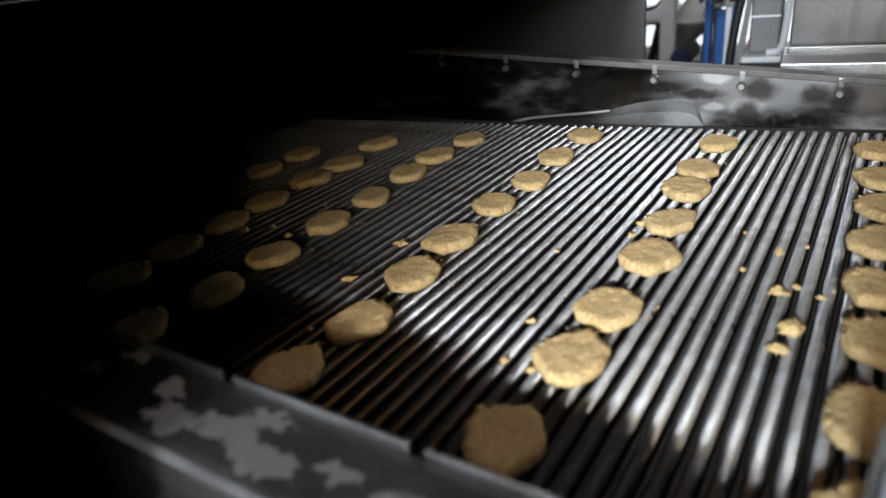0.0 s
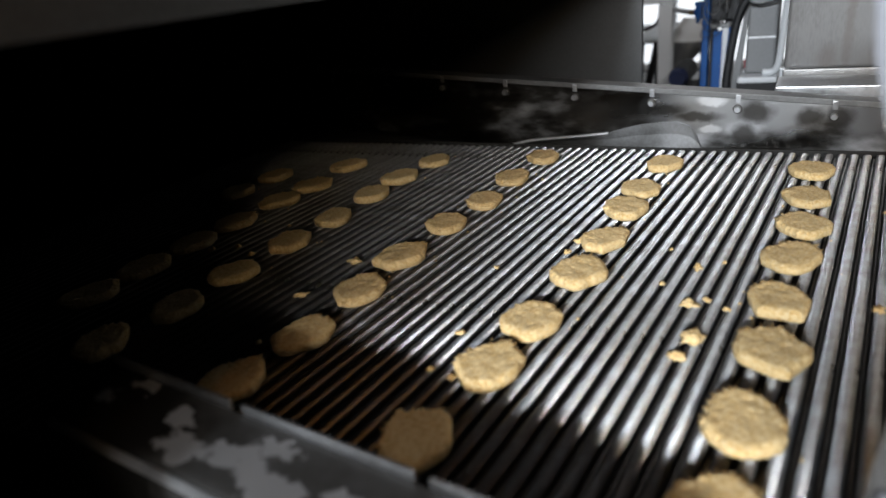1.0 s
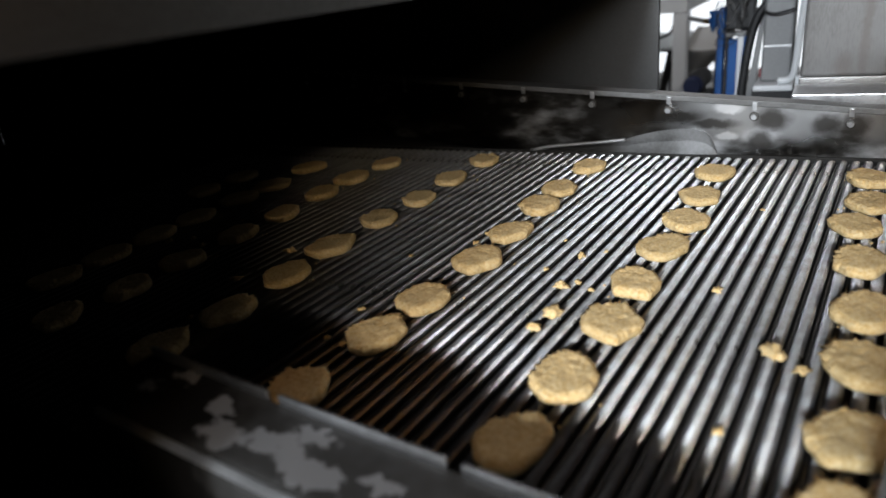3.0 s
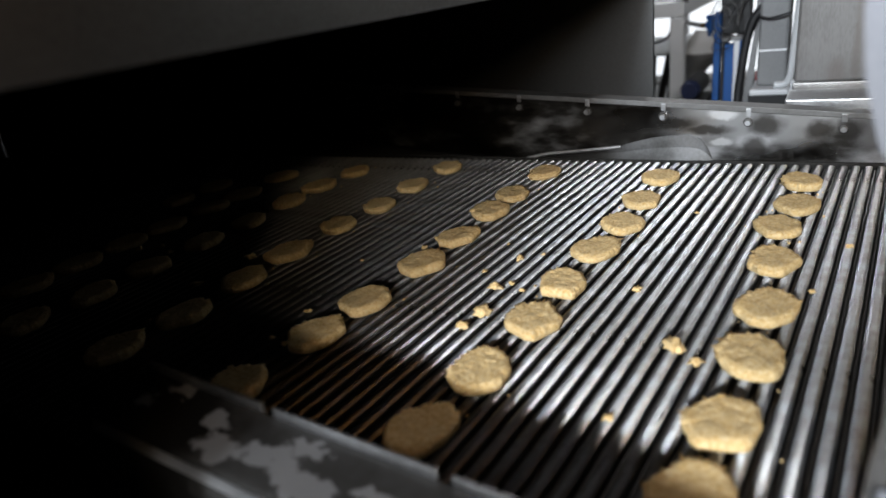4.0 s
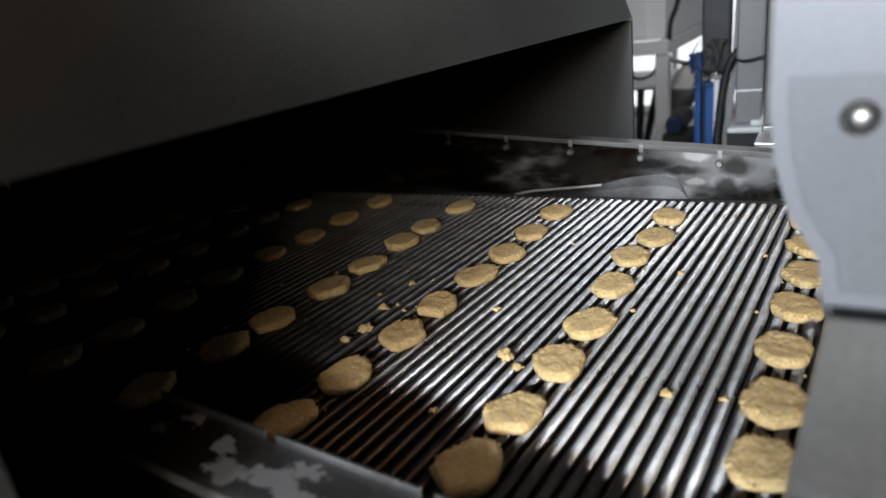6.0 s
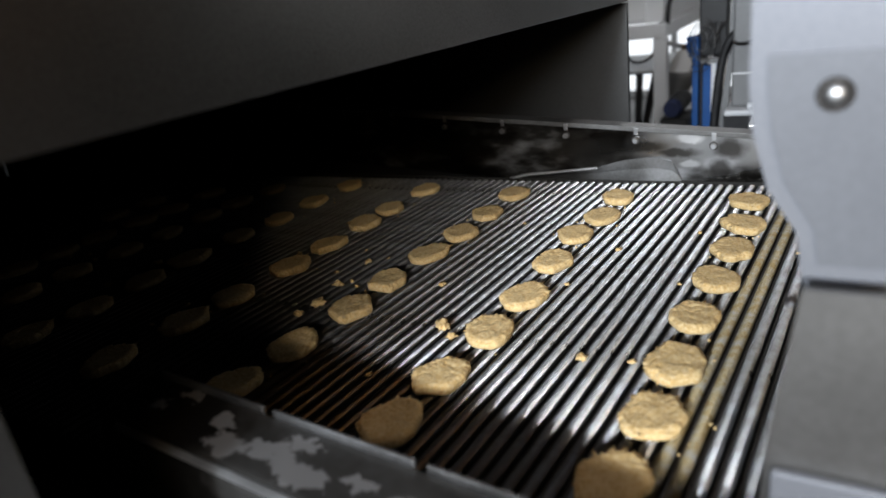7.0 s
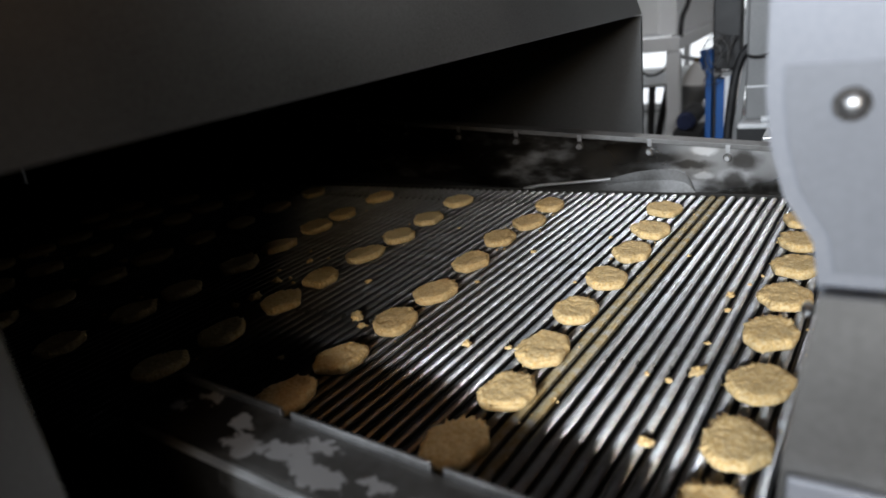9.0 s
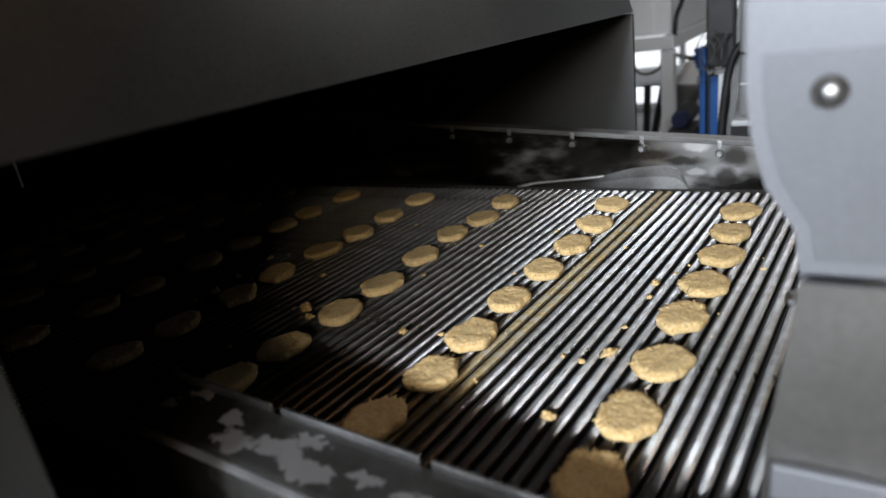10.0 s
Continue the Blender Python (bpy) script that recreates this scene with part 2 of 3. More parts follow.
# ---- building helpers ----
def finish(name, bm, mat, parent=None, label="", smooth=False):
    me = bpy.data.meshes.new(name)
    bm.normal_update()
    bm.to_mesh(me)
    bm.free()
    me.materials.append(mat)
    if smooth:
        for p in me.polygons:
            p.use_smooth = True
    ob = new(name, me)
    if parent is not None:
        ob.parent = parent
    if label:
        tagged(ob, label)
    return ob


def part(name, bm, mat, parent, label="", smooth=False):
    return finish(name, bm, mat, parent, label, smooth)


def thing(name, label, category, group="", at=(0, 0, 0)):
    ob = tagged(new(name), label, category, group)
    ob.location = at
    return ob


def add_box(bm, x0, x1, y0, y1, z0, z1, bevel=0.0):
    b = bmesh.new()
    bmesh.ops.create_cube(b, size=1)
    for v in b.verts:
        v.co = Vector(((x0 + x1) / 2 + v.co.x * (x1 - x0), (y0 + y1) / 2 + v.co.y * (y1 - y0), (z0 + z1) / 2 + v.co.z * (z1 - z0)))
    if bevel:
        bmesh.ops.bevel(b, geom=b.edges[:], offset=bevel, segments=2, affect="EDGES", profile=0.6)
    join(bm, b)


def join(bm, b):
    base = [bm.verts.new(v.co) for v in b.verts]
    b.verts.index_update()
    for f in b.faces:
        bm.faces.new([base[v.index] for v in f.verts])
    b.free()


def box(x0, x1, y0, y1, z0, z1, bevel=0.0):
    bm = bmesh.new()
    add_box(bm, x0, x1, y0, y1, z0, z1, bevel)
    return bm


def add_rod(bm, a, b, r0, r1=None, n=12):
    a, b = Vector(a), Vector(b)
    r1 = r0 if r1 is None else r1
    q = (b - a).to_track_quat("Z", "Y").to_matrix()
    rings = []
    for p, r in ((a, r0), (b, r1)):
        rings.append([bm.verts.new(p + q @ Vector((math.cos(2 * math.pi * k / n) * r, math.sin(2 * math.pi * k / n) * r, 0))) for k in range(n)])
    for k in range(n):
        bm.faces.new((rings[0][k], rings[0][(k + 1) % n], rings[1][(k + 1) % n], rings[1][k]))
    bm.faces.new(rings[0][::-1])
    bm.faces.new(rings[1])


def rod(a, b, r0, r1=None, n=12):
    bm = bmesh.new()
    add_rod(bm, a, b, r0, r1, n)
    return bm


def add_pipe(bm, pts, r, n=8, ribs=0.0):
    """A round pipe through the points, smoothed."""
    pts = [Vector(p) for p in pts]
    line = []
    for i in range(len(pts) - 1):
        p0, p1, p2, p3 = pts[max(i - 1, 0)], pts[i], pts[i + 1], pts[min(i + 2, len(pts) - 1)]
        for s in range(8):
            u = s / 8
            line.append(0.5 * ((2 * p1) + (p2 - p0) * u + (2 * p0 - 5 * p1 + 4 * p2 - p3) * u * u + (3 * p1 - p0 - 3 * p2 + p3) * u ** 3))
    line.append(pts[-1])
    prev = None
    for i, p in enumerate(line):
        d = (line[min(i + 1, len(line) - 1)] - line[max(i - 1, 0)]).normalized()
        q = d.to_track_quat("Z", "Y").to_matrix()
        rr = r * (1 + ribs * (i % 2))
        ring = [bm.verts.new(p + q @ Vector((math.cos(2 * math.pi * k / n) * rr, math.sin(2 * math.pi * k / n) * rr, 0))) for k in range(n)]
        if prev:
            for k in range(n):
                bm.faces.new((prev[k], prev[(k + 1) % n], ring[(k + 1) % n], ring[k]))
        prev = ring


def pipe(pts, r, n=8, ribs=0.0):
    bm = bmesh.new()
    add_pipe(bm, pts, r, n, ribs)
    return bm


def sheet(pts, thick, axis):
    """A flat sheet with the outline pts, pushed along the axis by its thickness."""
    bm = bmesh.new()
    step = Vector(axis) * thick
    a = [bm.verts.new(Vector(p)) for p in pts]
    b = [bm.verts.new(Vector(p) + step) for p in pts]
    bm.faces.new(a[::-1])
    bm.faces.new(b)
    for k in range(len(a)):
        j = (k + 1) % len(a)
        bm.faces.new((a[k], a[j], b[j], b[k]))
    bmesh.ops.recalc_face_normals(bm, faces=bm.faces[:])
    return bm


def structure(name, bm, mat, label):
    return tagged(finish(name, bm, mat), label, kind="structure")


# ---- the hall ----
structure("floor", box(-6, 7, -4, 7, -0.1, 0.0), FLOOR, "worn grey concrete factory floor")
# dark ceiling, east and south walls: unseen, added to keep reflections and fill dark
structure("ceiling", box(-6, 7, -4, 7, 3.6, 3.7), DARKWALL, "added dark hall ceiling, unseen")
structure("wall_west", box(-6.2, -6, -4, 7, 0, 3.6), WALL, "plain pale hall wall")
structure("wall_east", box(7, 7.2, -4, 7, 0, 3.6), DARKWALL, "added dark hall wall, unseen")
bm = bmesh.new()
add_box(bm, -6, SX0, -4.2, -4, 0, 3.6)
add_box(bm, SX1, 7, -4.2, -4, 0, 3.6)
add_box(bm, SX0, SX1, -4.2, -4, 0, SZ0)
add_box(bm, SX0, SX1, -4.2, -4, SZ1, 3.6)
structure("wall_south", bm, DARKWALL, "added dark hall wall with one high window, unseen")
# the north wall has a wide window, bright with daylight
WX0, WX1, WZ0, WZ1 = -2.6, 0.45, 0.03, 2.1
bm = bmesh.new()
add_box(bm, -6, WX0, 7, 7.2, 0, 3.6)
add_box(bm, WX1, 7, 7, 7.2, 0, 3.6)
add_box(bm, WX0, WX1, 7, 7.2, 0, WZ0)
add_box(bm, WX0, WX1, 7, 7.2, WZ1, 3.6)
structure("wall_north", bm, WALL, "pale hall wall with a wide bright window")
win = structure("window_1", box(WX0, WX1, 7.08, 7.11, WZ0, WZ0 + 0.05), WHITE, "wide white window bright with daylight")
for k in range(5):
    x = WX0 + (WX1 - WX0) * k / 4
    part("window_frame", box(x - 0.03, x + 0.03, 7.05, 7.11, WZ0 + 0.05, WZ1), WHITE, win)
tagged(finish("backdrop", box(WX0 - 1, WX1 + 1, 7.6, 7.62, -0.8, 3.6), DAY), "bright daylight outside the window", kind="structure")

# unseen housings and tubes added round the fill lamps
for eye, watts, tone in FILL_LAMPS:
    lamp = thing("added_fill_lamp", "added long white tube lamp, unseen, as fill light" if tone[2] > 0.5 else "added long lamp with amber tubes, unseen, as warm fill light", "lamp", "ceiling lamps")
    x, y, z = eye
    part("housing", box(x - 0.14, x + 0.14, y - 0.72, y + 0.72, z, z + 0.06, 0.01), WHITE, lamp)
    for s in (-0.06, 0.06):
        part("tube", rod((x + s, y - 0.65, z - 0.012), (x + s, y + 0.65, z - 0.012), 0.013), TUBE if tone[2] > 0.5 else WARM_TUBE, lamp, "glowing white tube" if tone[2] > 0.5 else "glowing amber tube")
    for s in (-0.5, 0.5):
        part("hanger", rod((x, y + s, z + 0.06), (x, y + s, 3.6), 0.004, n=6), STEEL, lamp)

# ---- the oven ----
OY0, OY1, OZ = -0.153, 0.995, 0.277   # the oven's mouth
oven = thing("tunnel_oven", "grey steel tunnel oven with a black open mouth", "oven")
part("front_panel", sheet([(0.0, -1.0, H + OZ), (0.0, OY1 + 0.012, H + OZ), (-0.25, OY1 + 0.012, H + 1.0), (-0.25, -1.0, H + 1.0)], 0.012, (-1, 0, 0)), HOOD, oven, "dull brushed steel hood panel")
part("front_column", box(-0.05, 0.0, -1.0, OY0, 0.0, H + OZ - 0.002, 0.002), HOOD, oven)
part("side_panel", box(-2.4, 0.0, OY1, OY1 + 0.012, 0.0, H + OZ - 0.002), SIDE_STEEL, oven, "dark steel side panel")
part("side_strip", box(-2.4, -0.036, OY1, OY1 + 0.012, H + OZ, H + OZ + 0.05), HOOD, oven)
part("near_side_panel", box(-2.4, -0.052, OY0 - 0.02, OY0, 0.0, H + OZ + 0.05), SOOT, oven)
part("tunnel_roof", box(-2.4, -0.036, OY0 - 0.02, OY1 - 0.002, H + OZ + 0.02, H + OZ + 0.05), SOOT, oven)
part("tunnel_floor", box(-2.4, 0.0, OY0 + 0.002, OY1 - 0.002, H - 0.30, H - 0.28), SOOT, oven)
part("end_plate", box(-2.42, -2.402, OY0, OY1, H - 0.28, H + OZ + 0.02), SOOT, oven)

# ---- the conveyor's frame and guides ----
SLOPE = -0.085


def tilt(ob):
    """Lean a guide along the line: it drops a little away from the oven."""
    for v in ob.data.vertices:
        v.co.z += SLOPE * v.co.x
    return ob


rail = thing("near_side_guide", "folded dark steel side guide with worn bright patches", "guide rail")
prof = [(0.0, 0.048), (-0.044, 0.048)] + [(-0.046 - 0.011 * math.sin(a), 0.037 + 0.011 * math.cos(a)) for a in [math.pi / 16 * k for k in range(1, 9)]]
prof += [(-0.061, -0.10), (-0.057, -0.10), (-0.053, 0.036), (-0.046, 0.044), (0.0, 0.044)]
bm = sheet([(-0.125, y, H + z + 0.008) for y, z in prof], 1.2, (1, 0, 0))
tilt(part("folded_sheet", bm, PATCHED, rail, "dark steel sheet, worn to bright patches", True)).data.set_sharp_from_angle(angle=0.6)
# highlight along the rounded fold, built as a strip of brighter steel
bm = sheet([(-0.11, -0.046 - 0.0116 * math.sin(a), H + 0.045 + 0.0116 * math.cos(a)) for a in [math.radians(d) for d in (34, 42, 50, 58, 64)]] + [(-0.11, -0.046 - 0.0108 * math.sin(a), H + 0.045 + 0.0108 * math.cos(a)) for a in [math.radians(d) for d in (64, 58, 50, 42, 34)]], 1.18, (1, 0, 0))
tilt(part("worn_edge", bm, BRIGHT, rail, "bright strip standing in for the highlight on the outer edge", True))
for a, b in ((-0.124, -0.0135), (-0.0045, 0.1155), (0.1245, 0.27), (0.279, 0.45), (0.46, 0.7)):
    tilt(part("lip", box(a, b, 0.0005, 0.0035, H + 0.03, H + 0.062, 0.0012), STEEL, rail, "thin bright steel lip"))

far = thing("far_side_guide", "bright smeared steel side plate with bolts along its top", "guide rail")
FY = 0.80
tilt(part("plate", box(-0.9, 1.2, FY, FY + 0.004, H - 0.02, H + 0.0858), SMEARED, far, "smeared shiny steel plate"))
tilt(part("top_rim", box(-0.9, 1.2, FY - 0.001, FY + 0.032, H + 0.0864, H + 0.094, 0.0004), RIM, far, "dull flat top rim"))
# dark strip in place of the shade in the gap beside the belt
part("seal_strip", box(-0.9, 1.2, FY - 0.0065, FY - 0.0008, H - 0.022, H - 0.001, 0.001), SOOT, far, "black strip standing in for the shaded gap along the belt")
SKIRT = [(-0.171, 0.007), (-0.135, 0.015), (-0.097, 0.019), (-0.038, 0.025), (-0.005, 0.029), (0.02, 0.036), (0.045, 0.042), (0.075, 0.0455), (0.10, 0.046), (0.117, 0.040), (0.128, 0.026), (0.134, 0.010)]
bm = bmesh.new()
strip = [(bm.verts.new((x, 0.7975, H + z - 0.008)), bm.verts.new((x, 0.7985 - 0.03 * z, H + z * 0.55 - 0.006)), bm.verts.new((x, 0.7985 - 0.07 * z, H - 0.004))) for x, z in SKIRT]
for a, b in zip(strip, strip[1:]):
    bm.faces.new((a[0], b[0], b[1], a[1]))
    bm.faces.new((a[1], b[1], b[2], a[2]))
bmesh.ops.recalc_face_normals(bm, faces=bm.faces[:])
bmesh.ops.solidify(bm, geom=bm.faces[:], thickness=0.0015)
part("bent_skirt", bm, STRIP, far, "bent strip of brushed steel")
# crescent highlight on the skirt's upper edge, built as a bright pipe
part("rolled_edge", pipe([(x, 0.7965, H + z - 0.0095) for x, z in SKIRT[:5]], 0.0026, 10), BRIGHT, far, "bright ridge standing in for the highlight on the strip's edge", True)
for k in range(-6, 8):
    x = 0.061 + 0.12 * k
    z = H + 0.072
    bolt = tilt(part("bolt", rod((x, FY - 0.003, z), (x, FY - 0.009, z), 0.0046, 0.0040, 12), STEEL, far))
    tilt(part("bolt_washer", rod((x, FY - 0.0005, z), (x, FY - 0.0028, z), 0.0066, n=16), ROD, bolt, "dark washer"))
    tilt(part("slot", box(x - 0.0035, x + 0.0035, FY - 0.0022, FY - 0.0004, z + 0.0085, z + 0.020, 0.0006), STEEL, far))

bed = thing("conveyor", "dark steel conveyor bed under the wire belt", "conveyor")
part("bed_plate", box(-2.3, 1.6, -0.05, 0.86, H - 0.06, H - 0.05), SOOT, bed)
for x in (0.25, 1.45):
    for y in (-0.04, 0.82):
        part("leg", box(x, x + 0.05, y, y + 0.04, 0, H - 0.06, 0.003), STEEL, bed)

# ---- the wire belt, which runs into the oven ----
PITCH, BX0, BX1, BY0, BY1 = 0.0146, -0.66, 1.28, -0.03, 0.782


def coil_mesh():
    """A flattened spiral of wire across the belt."""
    turn = 0.0027
    section = ((-1.0, 0.0), (-0.86, 0.66), (-0.38, 0.96), (0.38, 0.96), (0.86, 0.66), (1.0, 0.0))
    steps = ((0.0, 0.88, 0.64), (0.17, 0.95, 0.91), (0.26, 0.99, 0.975), (0.46, 1.0, 1.0), (0.74, 0.97, 0.86))
    n = len(section)
    rings = int((BY1 - BY0) / turn) * len(steps)
    verts, faces = [], []
    for i in range(rings + 1):
        along, wide, tall = steps[i % len(steps)]
        for u, w in section:
            y = BY0 + (i // len(steps) + along) * turn + 0.0005 * u
            verts.append((0.0053 * wide * u + LEAN * y, y, -0.0056 + 0.0010 * tall + 0.0046 * tall * w))
    for i in range(rings):
        for k in range(n - 1):
            faces.append((i * n + k, i * n + k + 1, (i + 1) * n + k + 1, (i + 1) * n + k))
    me = bpy.data.meshes.new("wire_coil")
    me.from_pydata(verts, [], faces)
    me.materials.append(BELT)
    return me


belt = thing("conveyor_belt", "shiny spiral-woven steel wire belt with crumbs", "conveyor belt", at=(0, 0, H))
coil = coil_mesh()
dirty = coil.copy()
dirty.materials[0] = BELT_DIRTY
rb = bmesh.new()
add_rod(rb, (LEAN * BY0, BY0, -0.0078), (LEAN * BY1, BY1, -0.0078), 0.0014, n=6)
rodme = bpy.data.meshes.new("cross_rod")
rb.to_mesh(rodme)
rb.free()
rodme.materials.append(ROD)
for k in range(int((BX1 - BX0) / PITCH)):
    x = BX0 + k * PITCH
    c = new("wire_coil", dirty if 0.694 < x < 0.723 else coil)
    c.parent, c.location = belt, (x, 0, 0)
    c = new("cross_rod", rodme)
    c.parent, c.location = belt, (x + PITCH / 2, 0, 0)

# ---- the plate beside the belt, near the camera ----
panel = thing("machine_side_plate", "pale matt steel side plate with a domed bolt", "machine plate")
outline = [(0.291, 0.345), (0.291, 0.262), (0.294, 0.235), (0.302, 0.206), (0.317, 0.182), (0.321, 0.154), (0.372, 0.151), (0.372, 0.345)]
part("plate", sheet([(x, 0.10, H + z) for x, z in outline], 0.006, (0, 1, 0)), PLATE, panel)
inset = [(0.2995, 0.275), (0.2995, 0.262), (0.3025, 0.237), (0.310, 0.210), (0.325, 0.185), (0.328, 0.166), (0.372, 0.166), (0.372, 0.275)]
part("inner_panel", sheet([(x, 0.0975, H + z) for x, z in inset], 0.0022, (0, 1, 0)), PLATE_DULL, panel, "slightly darker inner panel")
part("folded_edge", box(0.322, 0.372, 0.0945, 0.1, H + 0.1515, H + 0.1585, 0.002), PLATE, panel, "bright folded lower edge")
low = [(0.322, 0.172), (0.3165, 0.125), (0.311, 0.077), (0.309, 0.03), (0.309, -0.12), (0.372, -0.12), (0.372, 0.172)]
part("lower_plate", sheet([(x, 0.052, H + z) for x, z in low], 0.004, (0, 1, 0)), DULL, panel, "dull brushed lower plate")
part("lower_strip", box(0.314, 0.372, 0.046, 0.0515, H + 0.045, H + 0.068, 0.002), PLATE, panel)
bm = bmesh.new()
bmesh.ops.create_uvsphere(bm, u_segments=20, v_segments=10, radius=0.0062)
for v in bm.verts:
    v.co = Vector((0.329 + v.co.x, 0.0950 + v.co.y * 0.6, H + 0.255 + v.co.z))
dome = part("domed_bolt", bm, STEEL, panel, "polished domed bolt", True)
part("washer", rod((0.329, 0.0970, H + 0.255), (0.329, 0.0948, H + 0.255), 0.0085, 0.0078, 24), ROD, dome, "dark washer under the bolt")
bm = bmesh.new()
bmesh.ops.create_uvsphere(bm, u_segments=16, v_segments=8, radius=0.004)
for v in bm.verts:
    v.co = Vector((0.3165 + v.co.x, 0.132 + v.co.y * 2, H + 0.127 + v.co.z))
part("pin", bm, STEEL, panel, "small bright pin", True)

pins = thing("roller_bracket", "dark bracket with three bright steel pins", "bracket")
part("bar", box(0.378, 0.396, 0.295, 0.315, H - 0.1, H + 0.3, 0.002), DULL, pins)
for z, x in ((0.222, 0.309), (0.200, 0.312), (0.158, 0.317)):
    part("pin", rod((x, 0.305, H + z), (0.378, 0.305, H + z), 0.0042, n=12), BRIGHT, pins, "bright steel pin")

# ---- things behind the line ----
stand = thing("machine_stand", "pale grey square-tube machine stand", "stand")
PX0, PX1, PY = -0.264, -0.213, 2.40
part("post", box(PX0, PX1, PY, PY + 0.05, 0, H + 0.08, 0.004), PAINT, stand)
part("front_beam", box(-1.6, PX1, PY, PY + 0.05, H + 0.084, H + 0.136, 0.004), PAINT, stand)
part("side_beam", box(PX0, PX1, PY + 0.052, PY + 2.0, H + 0.084, H + 0.136, 0.004), PAINT, stand)
part("post", box(PX0, PX1, PY + 1.95, PY + 2.0, 0, H + 0.08, 0.004), PAINT, stand)
part("post", box(-1.6, -1.55, PY, PY + 0.05, 0, H + 0.08, 0.004), PAINT, stand)
hopper = thing("machine_housing", "pale steel machine housing on the stand", "machine")
part("body", box(-1.5, -0.235, PY + 0.06, PY + 1.6, H + 0.138, H + 0.9, 0.006), PAINT, hopper)
part("door", box(-1.45, -0.30, PY + 0.045, PY + 0.058, H + 0.15, H + 0.88, 0.004), WHITE, hopper)
cable = thing("power_cable", "black power cable running down the housing", "cable")
part("sheath", pipe([(-0.215, PY + 0.03, H + 0.131), (-0.213, PY + 0.05, H + 0.2), (-0.19, PY + 0.08, H + 0.3), (-0.19, PY + 0.08, H + 0.6)], 0.009), BLACK, cable)

table = thing("work_table", "white-topped table with black crossed legs", "table")
part("tabletop", box(-1.6, -0.29, 3.2, 3.9, H - 0.155, H - 0.138, 0.004), WHITE, table)
for x in (-1.4, -0.52):
    for y in (3.3, 3.8):
        part("leg", rod((x - 0.012, y, H - 0.155), (x - 0.05, y, 0), 0.02), BLACK, table)
        part("leg", rod((x + 0.065, y + 0.045, H - 0.155), (x - 0.10, y + 0.045, 0), 0.02), BLACK, table)
part("edge_strip", box(-1.6, -0.29, 3.192, 3.1985, H - 0.160, H - 0.150, 0.001), BLACK, table, "dark strip under the table's edge")
loop = thing("hanging_cable", "black cable sagging under the stand", "cable")
part("sheath", pipe([(-0.40, 2.46, H + 0.083), (-0.37, 2.46, H + 0.005), (-0.33, 2.46, H - 0.010), (-0.285, 2.46, H + 0.008), (-0.268, 2.46, H + 0.05), (-0.268, 2.46, H + 0.083)], 0.0055), BLACK, loop)

chute = thing("sheet_chute", "sloping grey sheet-metal chute behind the stand", "chute")
part("slope", sheet([(-0.335, 2.98, H - 0.13), (-0.16, 2.98, H - 0.15), (-0.12, 3.08, H - 0.055), (-0.29, 3.08, H - 0.04)], 0.006, (0, 0, 1)), PAINT, chute)
bm = bmesh.new()
rings = [[bm.verts.new((-0.325 + 0.15 * u + lean * u, 2.97 - 0.05 * math.sin(math.pi * u), H + z)) for u in (0, 0.15, 0.3, 0.5, 0.7, 0.85, 1)] for z, lean in ((-0.125, 0.02), (-0.16, 0.0), (-0.2, -0.04), (-0.25, -0.07))]
for lo, hi in zip(rings, rings[1:]):
    for k in range(6):
        bm.faces.new((lo[k], lo[k + 1], hi[k + 1], hi[k]))
bmesh.ops.solidify(bm, geom=bm.faces[:], thickness=0.004)
part("hopper_side", bm, COVER, chute, "bulging grey lower side", True)
part("leg", box(-0.30, -0.27, 3.0, 3.03, 0, H - 0.16, 0.003), DARKWALL, chute)
part("leg", box(-0.20, -0.17, 3.0, 3.03, 0, H - 0.16, 0.003), DARKWALL, chute)

motor = thing("gear_motor", "dark electric motor beside the blue columns", "motor")
part("body", rod((-0.135, 2.12, H - 0.135), (-0.135, 2.32, H - 0.135), 0.030, n=20), BLACK, motor)
for k in range(6):
    part("fin", rod((-0.135, 2.14 + 0.03 * k, H - 0.135), (-0.135, 2.148 + 0.03 * k, H - 0.135), 0.034, n=20), BLACK, motor)
part("fan_cover", rod((-0.135, 2.09, H - 0.135), (-0.135, 2.119, H - 0.135), 0.026, 0.033, 20), DEEPBLUE, motor, "dark blue fan cover")
part("foot", box(-0.18, -0.09, 2.12, 2.3, 0, H - 0.175), DARKWALL, motor)

valve = thing("blue_valve", "small blue valve on a short steel pipe", "valve")
part("body", rod((-0.086, 2.2, H + 0.045), (-0.086, 2.2, H + 0.085), 0.017, 0.014, 12), BLUE, valve)
part("bonnet", rod((-0.104, 2.2, H + 0.066), (-0.068, 2.2, H + 0.066), 0.011, 0.009, 12), BLUE, valve)
part("spout", rod((-0.086, 2.2, H + 0.062), (-0.093, 2.2, H + 0.030), 0.007, 0.006, 10), BLUE, valve)
part("union", rod((-0.118, 2.215, H + 0.062), (-0.104, 2.2, H + 0.066), 0.009, n=6), BRASS, valve, "brass union")
part("knob", rod((-0.086, 2.2, H + 0.085), (-0.086, 2.2, H + 0.097), 0.02, 0.018, 8), BLUE, valve)
part("pipe", pipe([(-0.21, 2.42, H + 0.06), (-0.15, 2.3, H + 0.06), (-0.10, 2.21, H + 0.062)], 0.009), STEEL, valve)

